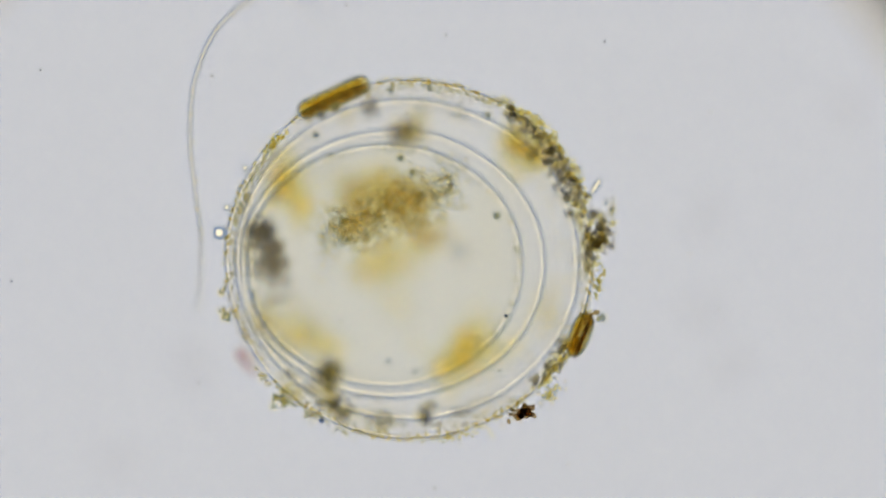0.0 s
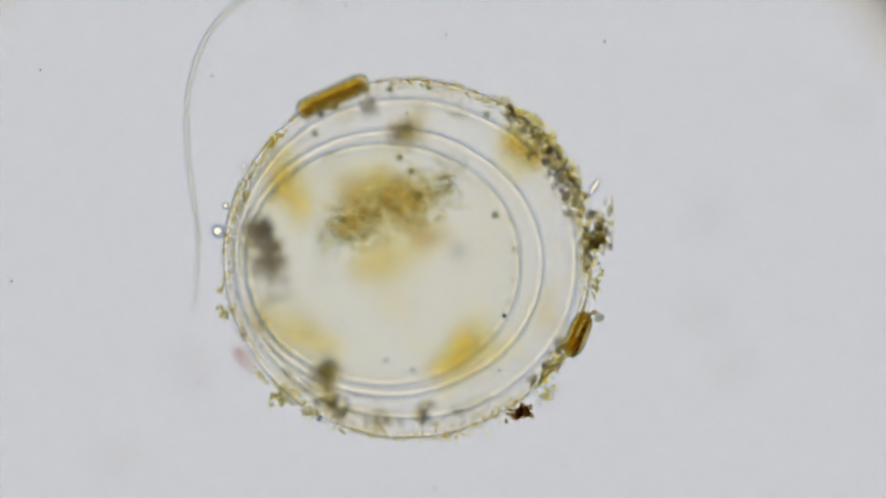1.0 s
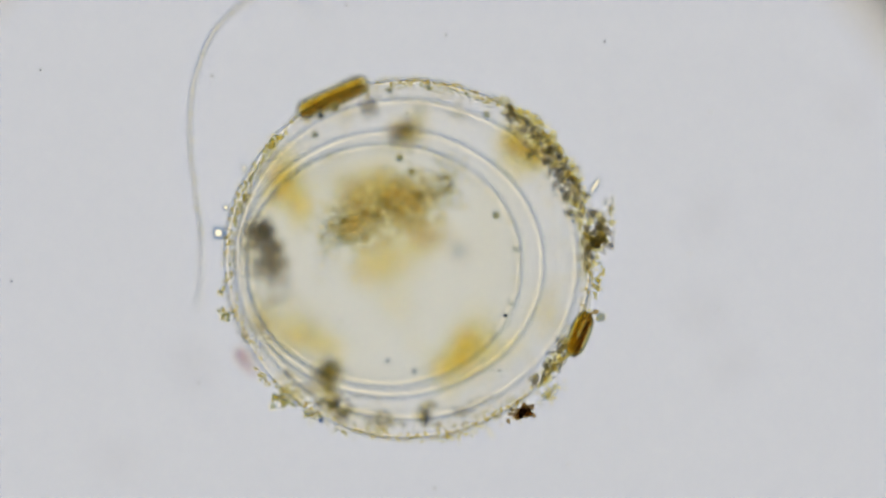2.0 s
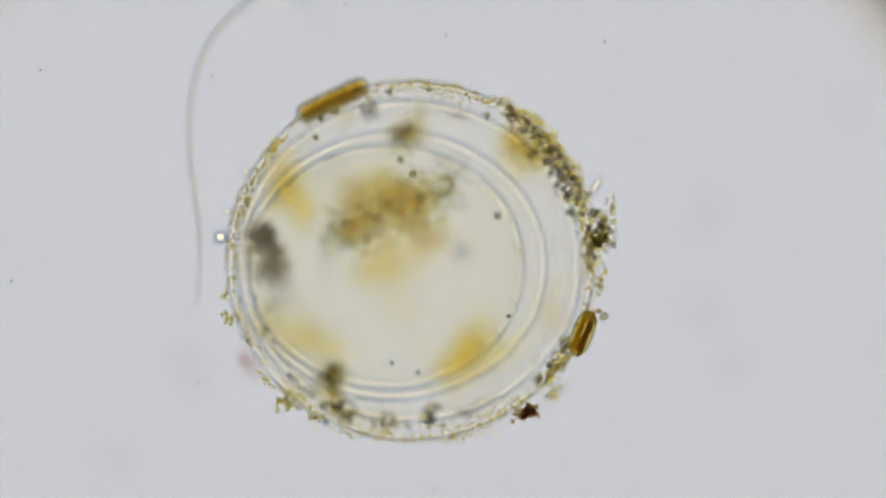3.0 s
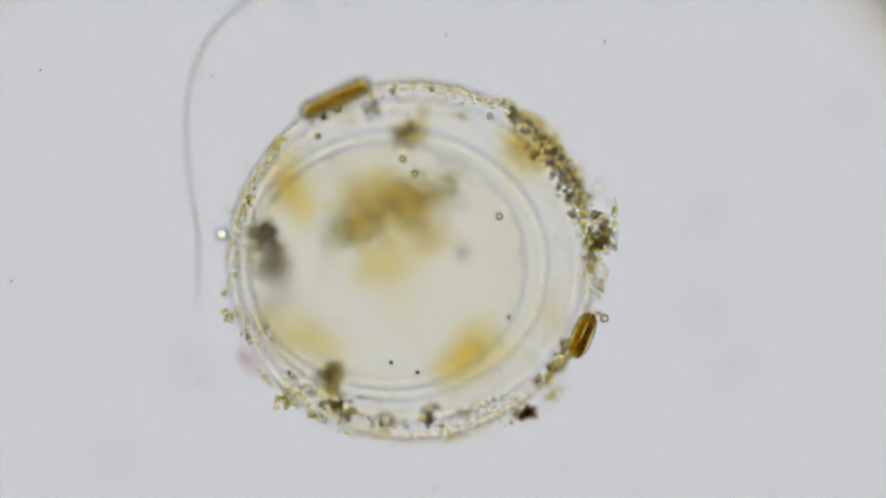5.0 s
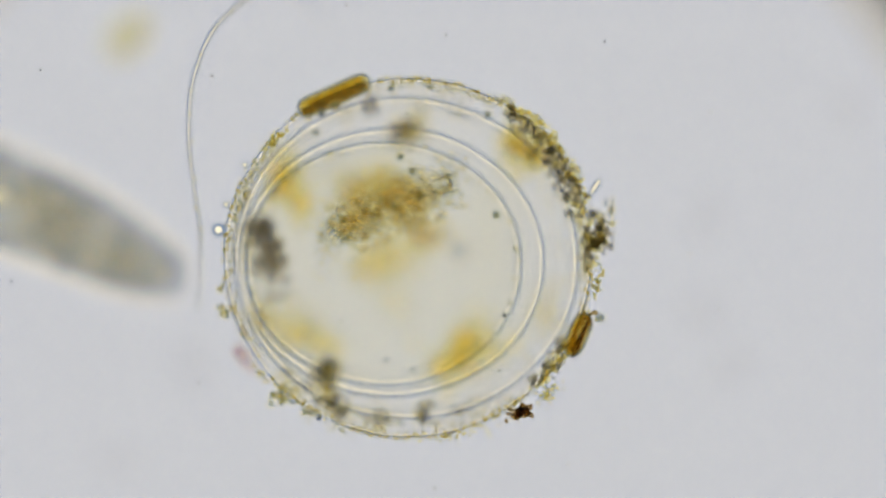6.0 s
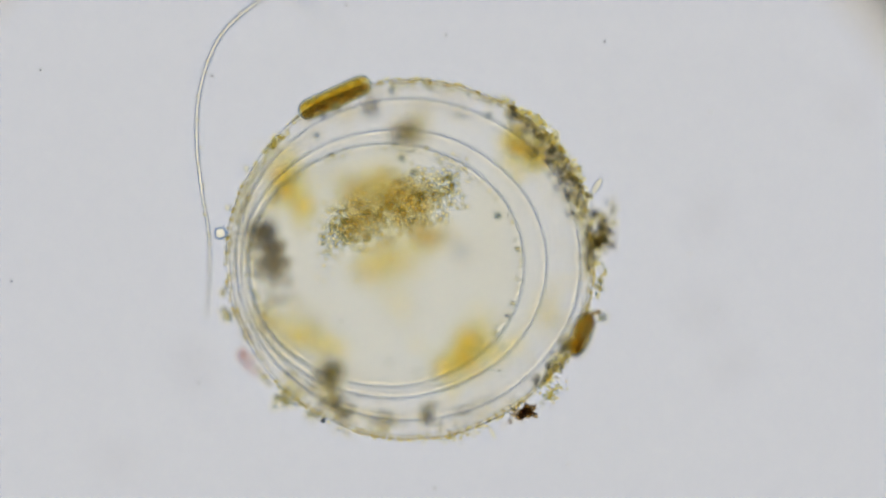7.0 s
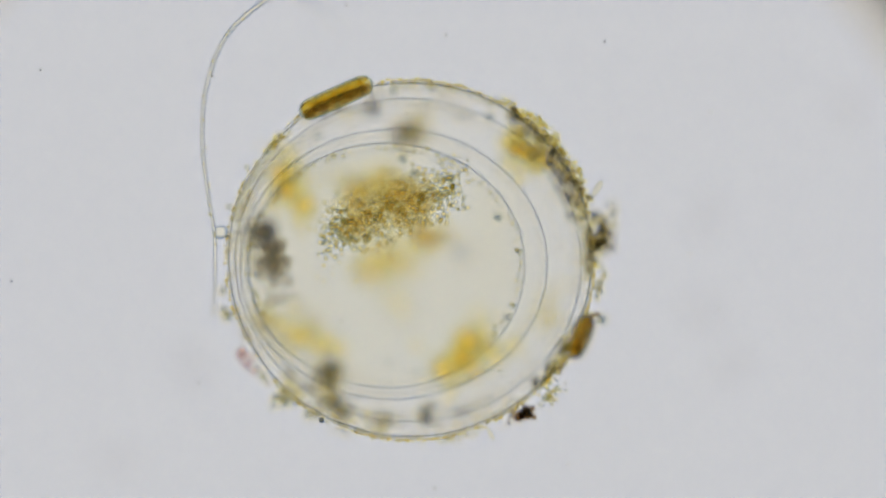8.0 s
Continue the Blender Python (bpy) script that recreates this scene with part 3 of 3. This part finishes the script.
        h.lump((s * HALF, spine(s) + y, -0.03), r, 0.3, (1.15, 1, 0.9), 3, Matrix.Identity(3), rng)
        part("vacuole", h.bm(), VACUOLE, ob, "clear shining vacuole")
    h = Heap()
    for i in range(1500):
        s, t = rng.uniform(-0.99, 0.99), rng.uniform(0, 2 * math.pi)
        r = wide(s)
        p = Vector((s * HALF, spine(s) + r * math.cos(t), FLAT * r * math.sin(t)))
        d = Vector((-0.6 + 0.5 * s, math.cos(t), math.sin(t))).normalized()
        h.rod(p, p + d * rng.uniform(0.03, 0.055), 0.0022, 0.001, 3)
    part("cilia", h.bm(), CILIA, ob, "fringe of fine beating cilia", kind="stuff")
    return ob


swimmer_a = ciliate(71, PEAR, ((-0.17, -0.08, 0.09), (-0.22, 0.14, 0.095), (0.02, -0.12, 0.06), (0.60, 0.06, 0.065), (0.30, 0.10, 0.05)), "pear-shaped translucent grey-yellow ciliate with shining vacuoles, swimming")
swimmer_b = ciliate(72, SLIPPER, ((0.24, -0.03, 0.078), (-0.52, 0.09, 0.075), (-0.42, 0.00, 0.070), (-0.35, -0.08, 0.062), (-0.60, 0.0, 0.05)), "slender slipper-shaped translucent grey ciliate with shining vacuoles, swimming")
swimmer_c = copy_thing(swimmer_b, pose(5, -5, 0.3))


def small_alga():
    ob = new("flagellate")
    tagged(ob, "small yellow-green egg-shaped flagellate drifting by", "alga")
    h = Heap()
    h.lump((0, 0, 0), 0.10, 0.12, (1.5, 1, 0.9), 3, Matrix.Identity(3))
    part("cell", h.bm(), GOLD, ob, "yellow-green cell")
    part("flagellum", tube(smooth_path([Vector((0.14, 0, 0)), Vector((0.22, 0.03, 0)), Vector((0.30, -0.02, 0)), Vector((0.38, 0.02, 0))], 5), lambda s: 0.005 - 0.003 * s, 6), THREAD, ob, "fine clear whip")
    return ob


flagellate = small_alga()

# ---- camera sensor dust, made as specks in the plane of focus ----
def specks():
    rng = random.Random(3)
    first = (681, 484, 604, 569, 351, 678, 1463, 445, 71, 124, 375, 135, 613, 9, 789, 62, 1070, 74, 1221, 449, 1273, 547, 500, 773, 1105, 758)
    second = (461, 824, 1005, 822, 769, 864, 20, 498, 48, 462, 3, 800, 401, 712, 884, 656, 1013, 376, 720, 201, 1257, 199)
    for row in (first, second):
        for x, y in zip(row[::2], row[1::2]):
            h = Heap()
            h.lump((0, 0, 0), rng.uniform(1.5, 2.6) / PX, 0.2, n=2, rng=rng)
            ob = part("dust_speck", h.bm(), DUST)
            ob.location = at(x, y)
            tagged(ob, "tiny dark round speck standing for dust on the camera sensor", "dust", "dust specks")


specks()


def slide_dirt():
    """Faint films on the slide, far out of focus."""
    for x, y, w, a, seed in ((1245, 548, 70, 20, 1), (1245, 385, 66, 60, 2), (1500, 190, 60, 80, 3), (1285, 650, 60, 30, 4), (200, 810, 70, 10, 5), (345, 655, 70, 100, 6), (470, 590, 60, 0, 7)):
        rng = random.Random(seed)
        h = Heap()
        h.lump(at(x, y, -R) + Vector((0, 0, 0.015)), 0.6 * w / PX, 1.4, (1, 0.75, 0.05), 3, Matrix.Rotation(radians(a), 3, "Z"), rng)
        tagged(part("dirt_film", h.bm(), SMUDGE), "faint pale film of dirt on the slide", "dirt", "films on the slide")


slide_dirt()


# ---- what moves ----
# seconds, height of the plane of focus in the cyst, drift in small units to the right and down, turn clockwise
DRIFT = (
    (0.0, 0.14, -2, -1, -0.4), (0.5, 0.14, -2, -1, -0.4), (1.0, 0.16, -5, -2.4, -0.1), (1.5, 0.165, -4.3, -2.4, -0.25), (1.7, 0.17, -4.3, -2.3, -0.3),
    (2.8, 0.20, 0.7, 1.5, -1.2), (3.0, 0.21, 0.7, 1.5, -1.25), (3.2, 0.22, -0.3, 1.2, -1.1), (3.5, 0.26, -3.6, -1.4, -0.4), (4.0, 0.30, -2, -0.9, -0.3),
    (4.1, 0.305, -4, -1.0, -0.1), (4.2, 0.31, -1, -0.5, -0.3), (4.5, 0.33, 1.8, 0.8, -0.5), (4.7, 0.33, 2.4, 1.0, -0.5),
)
DRIFT_LATER = (
    (5.8, 0.13, -1.5, -2.5, -0.1), (5.95, 0.13, -4, -3.5, 0.1), (6.0, 0.13, -4, -3.5, 0.1), (6.1, 0.12, 7.5, 1, -1.8), (6.3, 0.11, 8.5, 1.3, -1.8),
    (6.5, 0.10, 7.8, 1.3, -1.8), (6.6, 0.09, 1.5, -1, -0.6), (7.0, 0.06, 0.1, -1, -0.5), (7.5, 0.02, 0.7, -0.8, -0.15), (8.0, 0.0, 0, 0, 0),
)
# seconds, sway of the thread in small units to the right and down, turn clockwise
SWAY = ((0.0, -22, -10, 1.0), (1.0, -28, -12, 0.5), (1.5, -24, -12, 1.0), (2.8, -22, -8, 1.0), (3.5, -30, 0, 0.5), (4.0, -31, 0, 0), (4.7, -30, 0, 0), (5.8, -22, -10, 1), (6.0, -24, -12, 0.6), (6.5, -12, 4, -1.0), (7.0, -10, 0, 0.0), (7.5, -3, 0, 0), (8.0, 0, 0, 0))


def glide(ob, rows):
    walk(ob, [(t, Matrix.Translation(at(x, y, z)) @ pose(0, 0, 0, *(roll or [0]), 0, a)) for t, x, y, z, a, *roll in rows])


def motions():
    drift = DRIFT + DRIFT_LATER
    walk(cyst, [(t, pose(CY.x + dx / PX, CY.y - dy / PX, -f, 0, 0, -a)) for t, f, dx, dy, a in drift])
    walk(slide, [(t, pose(0, 0, -f)) for t, f, dx, dy, a in drift])
    height = lambda t: np.interp(t, [r[0] for r in drift], [-r[1] for r in drift])
    th = at(365, 250)
    walk(thread, [(t, pose(th.x + dx / PX, th.y - dy / PX, height(t), 0, 0, -a)) for t, dx, dy, a in SWAY])
    # seconds, middle (right and down, small units), height, heading and, where it rolls on its length, roll
    glide(swimmer_a, (
        (0.0, 4200, -900, 0.5, 205), (3.5, 2900, -560, 0.5, 206), (3.7, 2250, -300, 0.5, 206), (3.8, 1957, -175, 0.5, 205), (3.9, 1698, -30, 0.7, 203), (4.0, 1365, 122, 0.8, 199),
        (4.1, 1375, 162, 0.75, 196.5), (4.2, 1520, 86, 0.65, 196), (4.3, 1940, -60, 0.5, 195), (4.4, 2400, -220, 0.5, 200), (4.7, 2700, -700, 0.7, 230), (5.2, 2200, -1200, 0.8, 270), (5.6, 1680, -700, 0.8, 285),
        (5.7, 1610, -330, 0.8, 290), (5.8, 1576, 108, 1.1, 291), (5.9, 2080, 360, 0.8, 320), (6.2, 2900, 700, 0.8, 340), (8.0, 4500, 900, 0.8, 345)))
    glide(swimmer_b, (
        (0.0, -2600, -800, 0.5, -20, 50), (5.0, -1700, -350, 0.5, -20, 50), (5.8, -700, 40, 0.6, -20, 50), (5.9, -400, 180, 0.6, -22, 52), (6.0, -118, 306, 0.9, -24, 54), (6.1, 42, 398, 0.35, -31, 52), (6.2, 125, 396, 0.28, -42, 42),
        (6.3, 276, 482, 0.25, -56, 48), (6.4, 320, 602, 0.24, -55.5, 18), (6.5, 404, 772, 0.30, -50, 0), (6.6, 655, 1060, 0.4, -47, 0), (6.7, 1000, 1420, 0.5, -45, 0), (7.0, 2000, 2300, 0.5, -45, 0), (8.0, 3800, 3600, 0.5, -40, 0)))
    glide(swimmer_c, (
        (0.0, 2000, 3600, 0.6, 60), (5.0, 1500, 2600, 0.7, 70), (5.6, 1300, 1500, 0.8, 60), (5.7, 1440, 1180, 0.8, 40), (5.8, 1690, 808, 1.1, 22), (5.9, 2300, 640, 0.8, 15), (6.2, 3200, 500, 0.8, 10), (8.0, 4600, 300, 0.8, 5)))
    glide(flagellate, ((0.0, -1500, 1400, 0.9, 40), (5.4, -340, 480, 0.9, 38), (5.8, 50, 215, 0.9, 36), (5.9, 143, 147, 0.95, 40), (6.0, 225, 62, 1.0, 44), (6.1, 310, -2, 1.05, 40), (6.2, 400, -90, 1.1, 40), (8.0, 1800, -1300, 1.1, 40)))


motions()
